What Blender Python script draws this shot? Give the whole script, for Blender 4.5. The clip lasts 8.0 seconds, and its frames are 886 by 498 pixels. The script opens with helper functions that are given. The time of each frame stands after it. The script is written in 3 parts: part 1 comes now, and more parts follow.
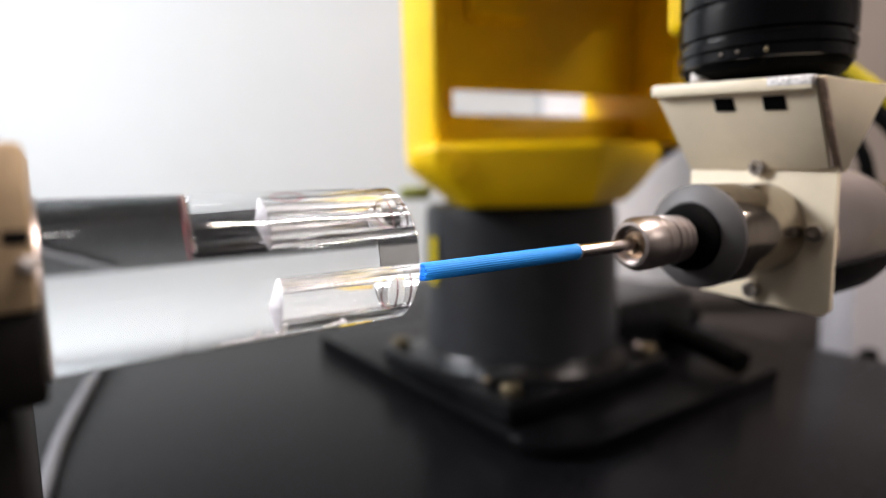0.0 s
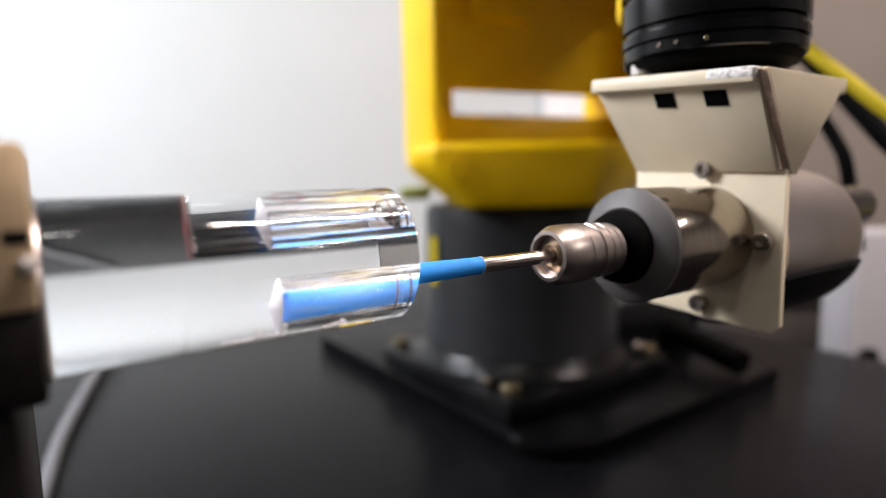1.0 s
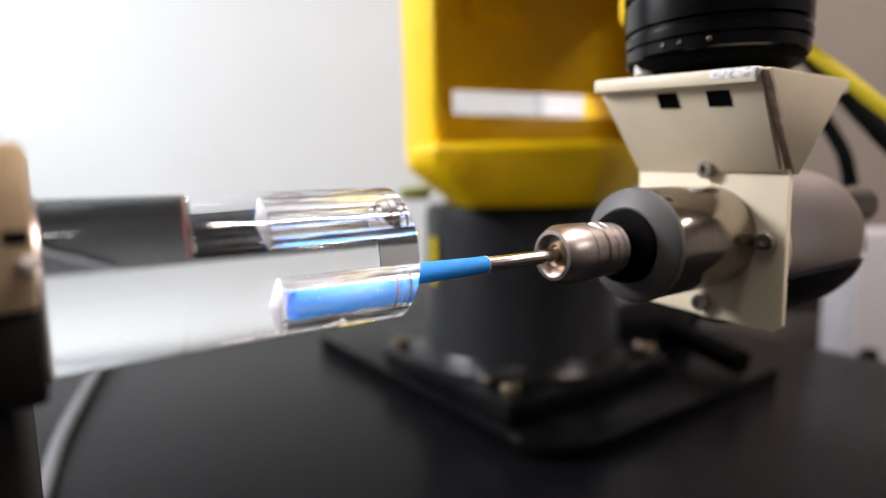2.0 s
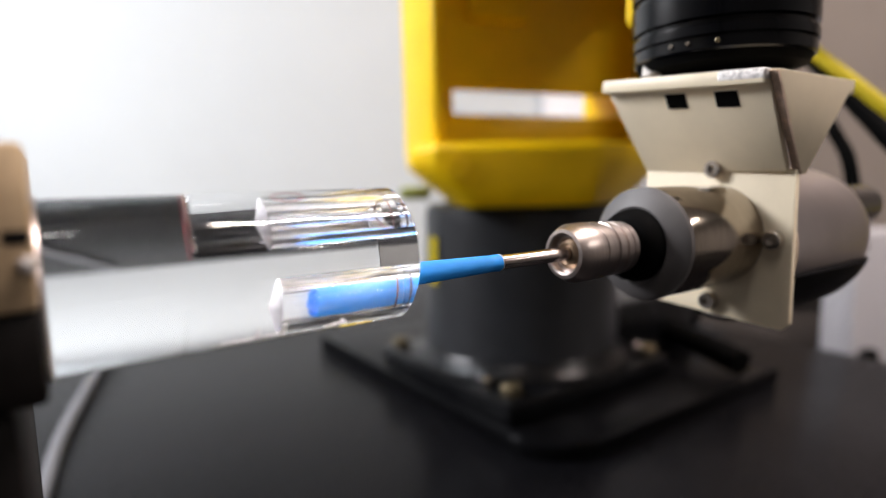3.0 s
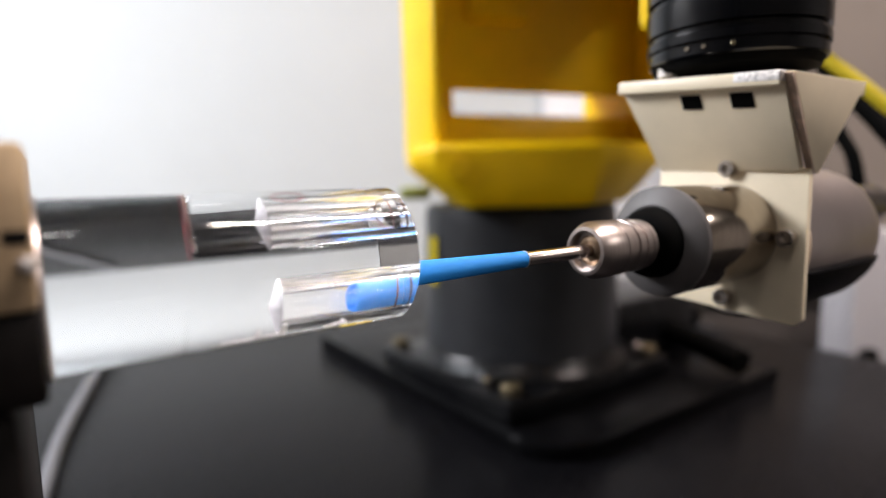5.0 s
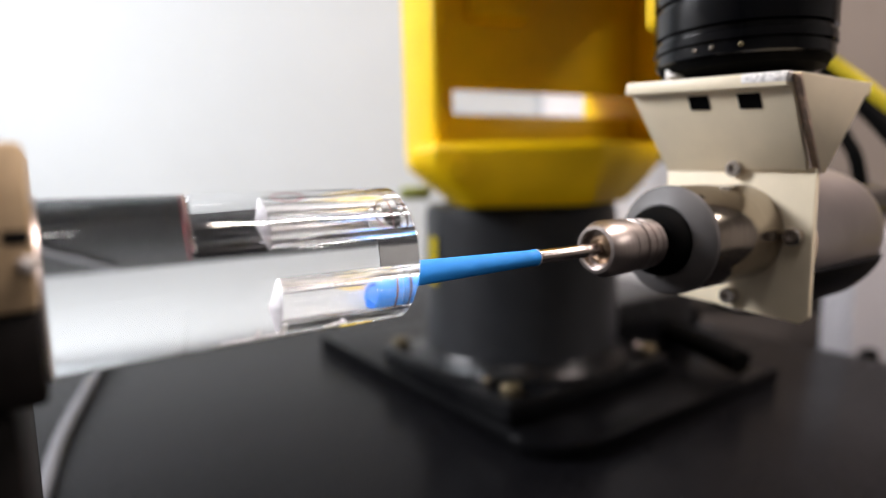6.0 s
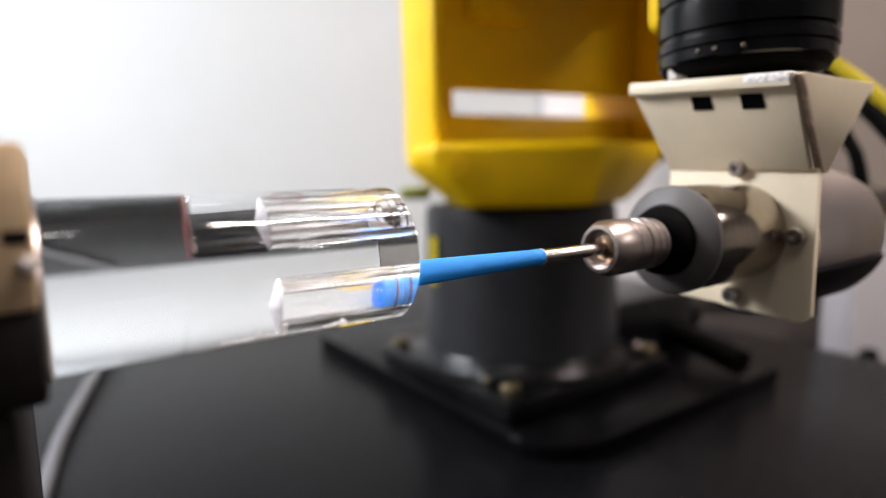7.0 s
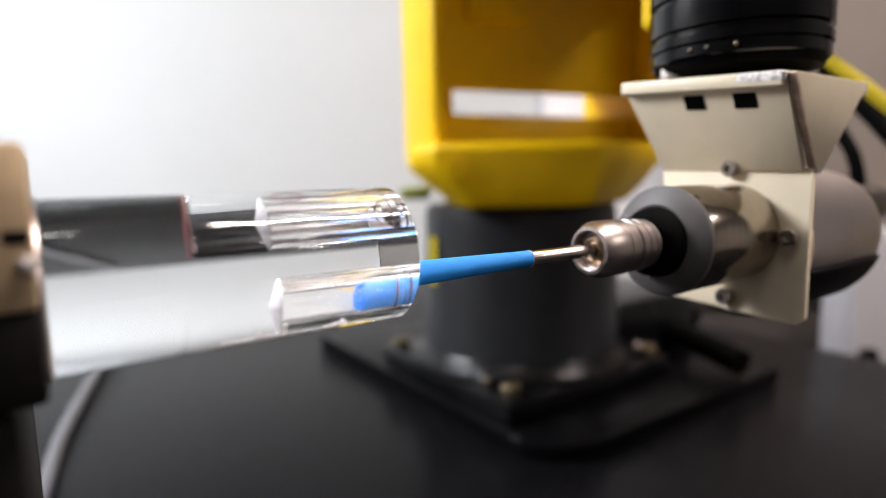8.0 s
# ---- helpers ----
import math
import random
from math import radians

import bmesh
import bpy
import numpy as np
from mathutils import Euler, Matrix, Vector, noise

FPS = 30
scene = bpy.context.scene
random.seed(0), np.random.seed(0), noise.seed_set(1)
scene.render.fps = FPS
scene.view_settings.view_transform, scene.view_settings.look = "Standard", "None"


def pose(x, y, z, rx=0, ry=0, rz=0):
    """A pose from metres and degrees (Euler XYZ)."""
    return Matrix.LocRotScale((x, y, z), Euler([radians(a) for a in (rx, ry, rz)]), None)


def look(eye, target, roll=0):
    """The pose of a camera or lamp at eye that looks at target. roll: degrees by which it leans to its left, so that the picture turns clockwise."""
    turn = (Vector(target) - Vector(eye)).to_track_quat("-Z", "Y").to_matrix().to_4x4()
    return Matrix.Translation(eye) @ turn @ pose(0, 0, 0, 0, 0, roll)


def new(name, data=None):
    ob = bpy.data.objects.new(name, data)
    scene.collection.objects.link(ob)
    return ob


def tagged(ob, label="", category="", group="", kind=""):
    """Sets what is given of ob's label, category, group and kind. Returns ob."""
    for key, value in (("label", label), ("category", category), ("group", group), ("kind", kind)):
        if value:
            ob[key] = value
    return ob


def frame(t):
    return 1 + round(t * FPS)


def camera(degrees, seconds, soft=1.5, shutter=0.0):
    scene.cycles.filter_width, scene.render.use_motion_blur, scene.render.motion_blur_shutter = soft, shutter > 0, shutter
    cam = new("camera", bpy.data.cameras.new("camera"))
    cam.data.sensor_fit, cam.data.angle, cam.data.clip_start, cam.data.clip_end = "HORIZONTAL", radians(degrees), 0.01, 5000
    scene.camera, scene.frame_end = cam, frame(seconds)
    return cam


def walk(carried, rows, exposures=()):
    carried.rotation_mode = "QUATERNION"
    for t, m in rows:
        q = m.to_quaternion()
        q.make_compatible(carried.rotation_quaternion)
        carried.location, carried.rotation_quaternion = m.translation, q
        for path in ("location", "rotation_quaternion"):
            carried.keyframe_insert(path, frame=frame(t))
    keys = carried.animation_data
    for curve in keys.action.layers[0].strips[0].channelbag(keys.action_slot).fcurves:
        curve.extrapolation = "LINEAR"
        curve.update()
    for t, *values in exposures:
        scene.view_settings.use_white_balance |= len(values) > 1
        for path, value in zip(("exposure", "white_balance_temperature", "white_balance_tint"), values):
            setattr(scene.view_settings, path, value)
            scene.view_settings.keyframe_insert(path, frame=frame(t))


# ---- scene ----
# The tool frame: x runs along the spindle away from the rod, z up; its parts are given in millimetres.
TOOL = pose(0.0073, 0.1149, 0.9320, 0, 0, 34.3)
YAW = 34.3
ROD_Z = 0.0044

cam = camera(74, 8.0, 1.0, 0.5)
# focus on the free end of the rod, a small aperture
cam.data.dof.use_dof = True
cam.data.dof.focus_distance = 0.113
cam.data.dof.aperture_fstop = 8.2
EYE = look((0, 0, 0.95), (0, 0.992, 0.824), -1.23)
walk(cam, [(0, EYE), (8, EYE)], exposures=[(0, 0.01), (8, 0.01)])

# ---- world and light ----
world = bpy.data.worlds.new("world")
scene.world = world
world.use_nodes = True
wn = world.node_tree
wn.nodes["Background"].inputs[0].default_value = (0.9, 0.95, 1.0, 1)
wn.nodes["Background"].inputs[1].default_value = 0.15


def unseen_lamp(name, m, sx, sy, watts, colour):
    data = bpy.data.lights.new(name, "AREA")
    data.shape, data.size, data.size_y, data.energy, data.color = "RECTANGLE", sx, sy, watts, colour
    ob = new(name, data)
    ob.matrix_world = m
    return ob


unseen_lamp("left_side_light", pose(-1.15, 0.80, 2.55), 0.3, 0.5, 12.5, (0.86, 0.91, 1.0))
# added unseen lamp, hung low and tilted to light the bracket
unseen_lamp("left_side_light", pose(-1.15, 0.40, 1.58, 0, -35), 0.3, 0.5, 25, (0.955, 0.955, 1.0))
# two tube lamps over the spindle, along its axis
unseen_lamp("tube_and_fill_light", pose(-0.233, -0.49, 2.38, 0, 0, YAW), 1.1, 0.08, 4, (1.0, 0.935, 0.92))
unseen_lamp("tube_and_fill_light", pose(0.775, 0.196, 2.38, 0, 0, YAW), 0.8, 0.08, 39, (1.0, 0.855, 0.80))
# added fill lamp, unseen, further back, for the far wall and gusset
unseen_lamp("tube_and_fill_light", pose(2.3, -0.9, 2.38, 0, 0, 90), 1.1, 0.08, 27, (1.0, 0.90, 0.86))
# the lamps hang free; upward fill is added to brighten the ceiling
unseen_lamp("ceiling_fill_light", pose(-1.15, 0.80, 2.63, 180), 0.3, 0.5, 16, (0.90, 0.94, 1.0))
unseen_lamp("ceiling_fill_light", pose(-0.233, -0.49, 2.45, 180, 0, YAW), 1.1, 0.08, 4, (1.0, 0.945, 0.94))

# ---- materials ----


def node(nt, kind, **values):
    n = nt.nodes.new(kind)
    for key, v in values.items():
        n.inputs[key].default_value = v
    return n


def material(name, colour, rough=0.5, metal=0.0, vary=0.12, scale=40.0, bump=0.0, fine=400.0, spec=0.5, rough_vary=0.1, coat=0.0, stretch=(1, 1, 1)):
    """A procedural surface: colour and gloss wander at two scales, with a fine relief."""
    m = bpy.data.materials.new(name)
    m.use_nodes = True
    nt = m.node_tree
    b = nt.nodes["Principled BSDF"]
    tc = nt.nodes.new("ShaderNodeTexCoord")
    mp = nt.nodes.new("ShaderNodeMapping")
    mp.inputs["Scale"].default_value = stretch
    nt.links.new(tc.outputs["Object"], mp.inputs["Vector"])
    big = node(nt, "ShaderNodeTexNoise", Scale=scale, Detail=5.0, Roughness=0.6)
    small = node(nt, "ShaderNodeTexNoise", Scale=fine, Detail=3.0)
    for t in (big, small):
        nt.links.new(mp.outputs["Vector"], t.inputs["Vector"])
    ramp = nt.nodes.new("ShaderNodeValToRGB")
    lo = [max(0, c * (1 - vary)) for c in colour]
    hi = [min(1, c * (1 + vary)) for c in colour]
    ramp.color_ramp.elements[0].color = (*lo, 1)
    ramp.color_ramp.elements[1].color = (*hi, 1)
    ramp.color_ramp.elements[0].position, ramp.color_ramp.elements[1].position = 0.3, 0.7
    mix = nt.nodes.new("ShaderNodeMath")
    mix.operation = "MULTIPLY_ADD"
    mix.inputs[1].default_value = 0.3
    nt.links.new(small.outputs["Fac"], mix.inputs[0])
    nt.links.new(big.outputs["Fac"], mix.inputs[2])
    sub = nt.nodes.new("ShaderNodeMath")
    sub.operation = "SUBTRACT"
    sub.inputs[1].default_value = 0.15
    nt.links.new(mix.outputs[0], sub.inputs[0])
    nt.links.new(sub.outputs[0], ramp.inputs["Fac"])
    nt.links.new(ramp.outputs["Color"], b.inputs["Base Color"])
    b.inputs["Metallic"].default_value = metal
    b.inputs["Specular IOR Level"].default_value = spec
    b.inputs["Coat Weight"].default_value = coat
    rr = nt.nodes.new("ShaderNodeMapRange")
    rr.inputs["To Min"].default_value = max(0.02, rough - rough_vary)
    rr.inputs["To Max"].default_value = min(1, rough + rough_vary)
    nt.links.new(small.outputs["Fac"], rr.inputs["Value"])
    nt.links.new(rr.outputs["Result"], b.inputs["Roughness"])
    if bump:
        bp = nt.nodes.new("ShaderNodeBump")
        bp.inputs["Strength"].default_value = bump
        bp.inputs["Distance"].default_value = 0.0005
        nt.links.new(sub.outputs[0], bp.inputs["Height"])
        nt.links.new(bp.outputs["Normal"], b.inputs["Normal"])
    return m


def clear(name, ior, colour=(1, 1, 1), rough=0.0):
    m = bpy.data.materials.new(name)
    m.use_nodes = True
    b = m.node_tree.nodes["Principled BSDF"]
    b.inputs["Base Color"].default_value = (*colour, 1)
    b.inputs["Transmission Weight"].default_value = 1.0
    b.inputs["IOR"].default_value = ior
    b.inputs["Roughness"].default_value = rough
    return m


WALL = material("painted_wall", (0.572, 0.60, 0.61), 0.75, vary=0.03, scale=3, bump=0.1, fine=150)
FARWALL = material("unseen_grey_wall", (0.45, 0.43, 0.41), 0.7, vary=0.04, scale=3)
CEIL = material("ceiling_board", (0.82, 0.82, 0.81), 0.8, vary=0.03, scale=4)
FLOOR = material("floor_vinyl", (0.13, 0.13, 0.125), 0.5, vary=0.1, scale=5)
TABLE = material("black_steel_table", (0.0045, 0.0044, 0.0052), 0.27, vary=0.25, scale=12, bump=0.02, spec=0.045, rough_vary=0.06)
BASEPLATE = material("black_anodised_plate", (0.003, 0.003, 0.0035), 0.3, vary=0.2, scale=20, spec=0.06)
ACRYLIC = clear("clear_acrylic", 1.49, (0.99, 0.995, 0.995))
# the turned surface is not quite even: lamps glint in it as wavy lines
ant = ACRYLIC.node_tree
atc, amp = ant.nodes.new("ShaderNodeTexCoord"), ant.nodes.new("ShaderNodeMapping")
amp.inputs["Scale"].default_value = (1, 0.35, 0.35)
ano = node(ant, "ShaderNodeTexNoise", Scale=260.0, Detail=1.0)
abp = node(ant, "ShaderNodeBump", Strength=1.0, Distance=0.00003)
ant.links.new(atc.outputs["Object"], amp.inputs["Vector"])
ant.links.new(amp.outputs["Vector"], ano.inputs["Vector"])
ant.links.new(ano.outputs["Fac"], abp.inputs["Height"])
ant.links.new(abp.outputs["Normal"], ant.nodes["Principled BSDF"].inputs["Normal"])
FROST = clear("drilled_acrylic", 1.49, (0.97, 0.98, 0.98), 0.2)
fnt = FROST.node_tree
ftc, fmp = fnt.nodes.new("ShaderNodeTexCoord"), fnt.nodes.new("ShaderNodeMapping")
fmp.inputs["Scale"].default_value = (0.06, 1, 1)
fno, fmr = node(fnt, "ShaderNodeTexNoise", Scale=2200.0, Detail=2.0), fnt.nodes.new("ShaderNodeMapRange")
fmr.inputs["From Min"].default_value, fmr.inputs["From Max"].default_value = 0.35, 0.65
fmr.inputs["To Min"].default_value, fmr.inputs["To Max"].default_value = 0.02, 0.16
fnt.links.new(ftc.outputs["Object"], fmp.inputs["Vector"])
fnt.links.new(fmp.outputs["Vector"], fno.inputs["Vector"])
fnt.links.new(fno.outputs["Fac"], fmr.inputs["Value"])
fmt = fnt.nodes.new("ShaderNodeMapRange")
fmt.inputs["From Min"].default_value, fmt.inputs["From Max"].default_value = 0.4, 0.7
fmt.inputs["To Min"].default_value, fmt.inputs["To Max"].default_value = 0.97, 0.82
fnt.links.new(fno.outputs["Fac"], fmt.inputs["Value"])
fnt.links.new(fmt.outputs["Result"], fnt.nodes["Principled BSDF"].inputs["Transmission Weight"])
fnt.links.new(fmr.outputs["Result"], fnt.nodes["Principled BSDF"].inputs["Roughness"])
CONE = clear("rough_drill_point", 1.49, (0.30, 0.29, 0.325), 0.6)
CONE.node_tree.nodes["Principled BSDF"].inputs["Transmission Weight"].default_value = 0.45
REDLINE = material("dark_red_line", (0.14, 0.006, 0.014), 0.5, vary=0.2, scale=500)
BLUE = material("blue_brush_fibre", (0.015, 0.29, 0.86), 0.6, vary=0.12, scale=600, fine=3000, bump=0.15, stretch=(0.1, 1, 1))
bnt = BLUE.node_tree
btc, bmp = bnt.nodes.new("ShaderNodeTexCoord"), bnt.nodes.new("ShaderNodeMapping")
bmp.inputs["Rotation"].default_value = (0, 0, radians(14))
bwv = node(bnt, "ShaderNodeTexWave", Scale=700.0, Distortion=1.5, Detail=2.0)
bwv.bands_direction = "Z"
bbp = node(bnt, "ShaderNodeBump", Strength=0.12, Distance=0.0001)
bnt.links.new(btc.outputs["Object"], bmp.inputs["Vector"])
bnt.links.new(bmp.outputs["Vector"], bwv.inputs["Vector"])
bnt.links.new(bwv.outputs["Fac"], bbp.inputs["Height"])
bnt.links.new(bbp.outputs["Normal"], bnt.nodes["Principled BSDF"].inputs["Normal"])
STEEL = material("polished_steel", (0.40, 0.345, 0.29), 0.14, 1.0, vary=0.12, scale=200, fine=2500, rough_vary=0.04, stretch=(6, 1, 1))
SHANK = material("ground_steel_shank", (0.52, 0.45, 0.41), 0.22, 1.0, vary=0.08, scale=200, fine=3000, stretch=(8, 1, 1))
STEEL2 = material("turned_steel", (0.42, 0.365, 0.34), 0.36, 1.0, vary=0.12, scale=150, fine=3000, rough_vary=0.12, stretch=(12, 1, 1))
GREY = material("grey_matt_anodised", (0.105, 0.098, 0.097), 0.5, vary=0.06, scale=200, fine=3000, bump=0.05)
BLACK = material("black_rubber", (0.001, 0.001, 0.001), 0.8, vary=0.2, scale=200, spec=0.06)
MOTORDARK = material("motor_reflection_dark", (0.001, 0.0013, 0.0022), 0.45, vary=0.1, scale=80, spec=0.07, rough_vary=0.03)
FLANGE = material("black_anodised_flange", (0.0014, 0.0018, 0.0030), 0.2, vary=0.3, scale=150, fine=2000, spec=0.35, rough_vary=0.06)
FOOT = material("black_painted_foot", (0.004, 0.0042, 0.005), 0.28, vary=0.3, scale=60, bump=0.08, spec=0.25)
SHADEEDGE = material("brown_edge_shade", (0.60, 0.46, 0.36), 0.55, 0.1, vary=0.3, scale=400, fine=3000)
CREAM = material("cream_powder_coat", (0.84, 0.73, 0.54), 0.42, vary=0.04, scale=90, fine=2500, bump=0.12)
BARE = material("bare_worn_metal", (0.56, 0.53, 0.51), 0.45, 0.3, vary=0.45, scale=900, fine=4000, bump=0.6)
ALU = material("cast_aluminium", (0.33, 0.32, 0.33), 0.2, 1.0, vary=0.1, scale=120, fine=2500, bump=0.01)
YELLOW = material("yellow_robot_paint", (0.9, 0.58, 0.003), 0.38, vary=0.07, scale=25, fine=600, bump=0.04, spec=0.3)
ROBOTGREY = material("dark_grey_casting", (0.015, 0.0162, 0.019), 0.38, vary=0.15, scale=40, bump=0.04, spec=0.3)
WHITE = material("white_plastic", (0.86, 0.86, 0.89), 0.4, vary=0.04, scale=30)
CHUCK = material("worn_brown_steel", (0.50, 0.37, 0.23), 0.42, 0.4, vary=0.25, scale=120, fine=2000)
CHUCKDARK = material("dark_jaw_steel", (0.0055, 0.0045, 0.0043), 0.5, vary=0.3, scale=120, spec=0.15)
BRASS = material("gold_bolt", (0.22, 0.18, 0.11), 0.4, 0.9, vary=0.1, scale=200)
CABLE_Y = material("yellow_cable_sheath", (0.42, 0.33, 0.004), 0.6, vary=0.06, scale=60, spec=0.2)
CABLE_G = material("grey_cable_sheath", (0.13, 0.13, 0.145), 0.4, vary=0.08, scale=60)
PALE = material("pale_grey_enamel", (0.36, 0.35, 0.37), 0.5, vary=0.04, scale=10)
MOTOR = material("brushed_motor_steel", (0.66, 0.61, 0.615), 0.3, 1.0, vary=0.06, scale=60, fine=1800, rough_vary=0.03)
GLUE = material("dark_glue_line", (0.06, 0.004, 0.008), 0.5, vary=0.2, scale=500)
SCUFFGLINT = clear("white_scuff_and_glint", 1.49, (0.92, 0.91, 0.92), 0.6)
SCUFFGLINT.node_tree.nodes["Principled BSDF"].inputs["Transmission Weight"].default_value = 0.65
SCREW = material("oiled_steel_screw", (0.62, 0.57, 0.53), 0.2, 1.0, vary=0.2, scale=300)
COLLET = material("brown_spring_steel", (0.30, 0.21, 0.14), 0.35, 0.8, vary=0.15, scale=300)
GREENISH = material("pale_green_plastic", (0.35, 0.40, 0.12), 0.5, vary=0.1, scale=60)
BEIGE = material("beige_panel_paint", (0.21, 0.18, 0.158), 0.6, vary=0.04, scale=8)
BROWN = material("dark_brown_laminate", (0.05, 0.042, 0.038), 0.55, vary=0.15, scale=14, stretch=(0.2, 1, 1))
FIXTURE = material("white_lamp_housing", (0.75, 0.75, 0.74), 0.5, vary=0.03, scale=10)

# ---- building helpers ----
MM = 0.001


def part(name, bm, mat, parent, label="", smooth=30):
    me = bpy.data.meshes.new(name)
    bmesh.ops.recalc_face_normals(bm, faces=bm.faces)
    bm.to_mesh(me)
    bm.free()
    me.materials.append(mat)
    if smooth:
        for p in me.polygons:
            p.use_smooth = True
        me.set_sharp_from_angle(angle=radians(smooth))
    ob = new(name, me)
    if parent:
        ob.parent = parent
    if label:
        tagged(ob, label)
    return ob


def empty(name, m, label, category, group="", kind=""):
    ob = new(name)
    ob.empty_display_size = 0.01
    ob.matrix_world = m
    return tagged(ob, label, category, group, kind)


def lathe(bm, profile, m=None, seg=64, closed=True):
    """Turns (along, radius) pairs round the local x axis."""
    m = m or Matrix()
    rings = []
    for a, r in profile:
        if r < 1e-7:
            rings.append([bm.verts.new(m @ Vector((a, 0, 0)))])
        else:
            rings.append([bm.verts.new(m @ Vector((a, r * math.cos(2 * math.pi * i / seg), r * math.sin(2 * math.pi * i / seg)))) for i in range(seg)])
    for p, q in zip(rings, rings[1:]):
        for i in range(seg):
            j = (i + 1) % seg
            vs = [p[i % len(p)], p[j % len(p)], q[j % len(q)], q[i % len(q)]]
            vs = [v for k, v in enumerate(vs) if v not in vs[:k]]
            if len(vs) > 2:
                bm.faces.new(vs)
    for r in (rings[0], rings[-1]):
        if closed and len(r) > 1:
            bm.faces.new(r)
    return bm


def turned(profile, m=None, seg=64, scale=MM):
    return lathe(bmesh.new(), [(a * scale, r * scale) for a, r in profile], m, seg)


UPRIGHT = Matrix.Rotation(-math.pi / 2, 4, "Y")   # local x of a lathe becomes z


def upright(profile, x=0, y=0, z=0, seg=64, scale=1.0):
    return turned(profile, Matrix.Translation((x, y, z)) @ UPRIGHT, seg, scale)


def box(x0, y0, z0, x1, y1, z1, bevel=0.0, seg=2, bm=None, m=None):
    bm2 = bmesh.new()
    bmesh.ops.create_cube(bm2, size=1)
    for v in bm2.verts:
        v.co = Vector(((x0 + x1) / 2 + v.co.x * (x1 - x0), (y0 + y1) / 2 + v.co.y * (y1 - y0), (z0 + z1) / 2 + v.co.z * (z1 - z0)))
    if bevel:
        bmesh.ops.bevel(bm2, geom=bm2.edges[:], offset=bevel, segments=seg, affect="EDGES", profile=0.5)
    if m:
        bm2.transform(m)
    if bm is None:
        return bm2
    tmp = bpy.data.meshes.new("tmp")
    bm2.to_mesh(tmp)
    bm2.free()
    bm.from_mesh(tmp)
    bpy.data.meshes.remove(tmp)
    return bm


def shell(profile, a0, a1, thick, m, seg=24):
    """Part of a turned cover between two angles, with thickness."""
    bm = bmesh.new()
    grid = []
    for off in (0, thick):
        grid.append([[bm.verts.new(m @ Vector((a, (r + off) * math.cos(radians(a0 + (a1 - a0) * i / seg)), (r + off) * math.sin(radians(a0 + (a1 - a0) * i / seg))))) for i in range(seg + 1)] for a, r in profile])
    n = len(profile)
    for g in grid:
        for p, q in zip(g, g[1:]):
            for i in range(seg):
                bm.faces.new((p[i], p[i + 1], q[i + 1], q[i]))
    for k in range(n - 1):
        for i in (0, seg):
            bm.faces.new((grid[0][k][i], grid[0][k + 1][i], grid[1][k + 1][i], grid[1][k][i]))
    for k in (0, n - 1):
        for i in range(seg):
            bm.faces.new((grid[0][k][i], grid[0][k][i + 1], grid[1][k][i + 1], grid[1][k][i]))
    return bm


def prism(points, depth, m, bevel=0.0, seg=2):
    """An outline in the local xy plane, drawn out by depth along z, then posed by m."""
    bm = bmesh.new()
    lo = [bm.verts.new((x, y, 0)) for x, y in points]
    hi = [bm.verts.new((x, y, depth)) for x, y in points]
    bm.faces.new(lo[::-1])
    bm.faces.new(hi)
    for i in range(len(lo)):
        j = (i + 1) % len(lo)
        bm.faces.new((lo[i], lo[j], hi[j], hi[i]))
    if bevel:
        bmesh.ops.bevel(bm, geom=bm.edges[:], offset=bevel, segments=seg, affect="EDGES", profile=0.5)
    bm.transform(m)
    return bm


def loft(outline, levels, m, bevel=0.0):
    """Stacks scaled copies of an outline at the given heights into one casting."""
    bm = bmesh.new()
    rings = [[bm.verts.new((x * kx + ox, y * ky, z)) for x, y in outline] for z, kx, ky, ox in levels]
    n = len(outline)
    for p, q in zip(rings, rings[1:]):
        for i in range(n):
            bm.faces.new((p[i], p[(i + 1) % n], q[(i + 1) % n], q[i]))
    bm.faces.new(rings[0][::-1])
    bm.faces.new(rings[-1])
    if bevel:
        upright_edges = [e for e in bm.edges if abs(e.verts[0].co.z - e.verts[1].co.z) > 1e-4]
        bmesh.ops.bevel(bm, geom=upright_edges, offset=bevel, segments=3, affect="EDGES", profile=0.5)
    bm.transform(m)
    return bm


def tube(points, radius, seg=14, steps=8):
    """A round hose through the given points."""
    pts = [Vector(p) for p in points]
    line = []
    for i in range(len(pts) - 1):
        a, b, c, d = pts[max(i - 1, 0)], pts[i], pts[i + 1], pts[min(i + 2, len(pts) - 1)]
        for k in range(steps):
            t = k / steps
            line.append(0.5 * ((2 * b) + (c - a) * t + (2 * a - 5 * b + 4 * c - d) * t * t + (3 * b - a - 3 * c + d) * t ** 3))
    line.append(pts[-1])
    bm = bmesh.new()
    rings = []
    for i, p in enumerate(line):
        d = (line[min(i + 1, len(line) - 1)] - line[max(i - 1, 0)]).normalized()
        q = d.to_track_quat("X", "Z").to_matrix()
        rings.append([bm.verts.new(p + q @ Vector((0, radius * math.cos(2 * math.pi * k / seg), radius * math.sin(2 * math.pi * k / seg)))) for k in range(seg)])
    for p, q in zip(rings, rings[1:]):
        for k in range(seg):
            bm.faces.new((p[k], p[(k + 1) % seg], q[(k + 1) % seg], q[k]))
    bm.faces.new(rings[0][::-1])
    bm.faces.new(rings[-1])
    return bm


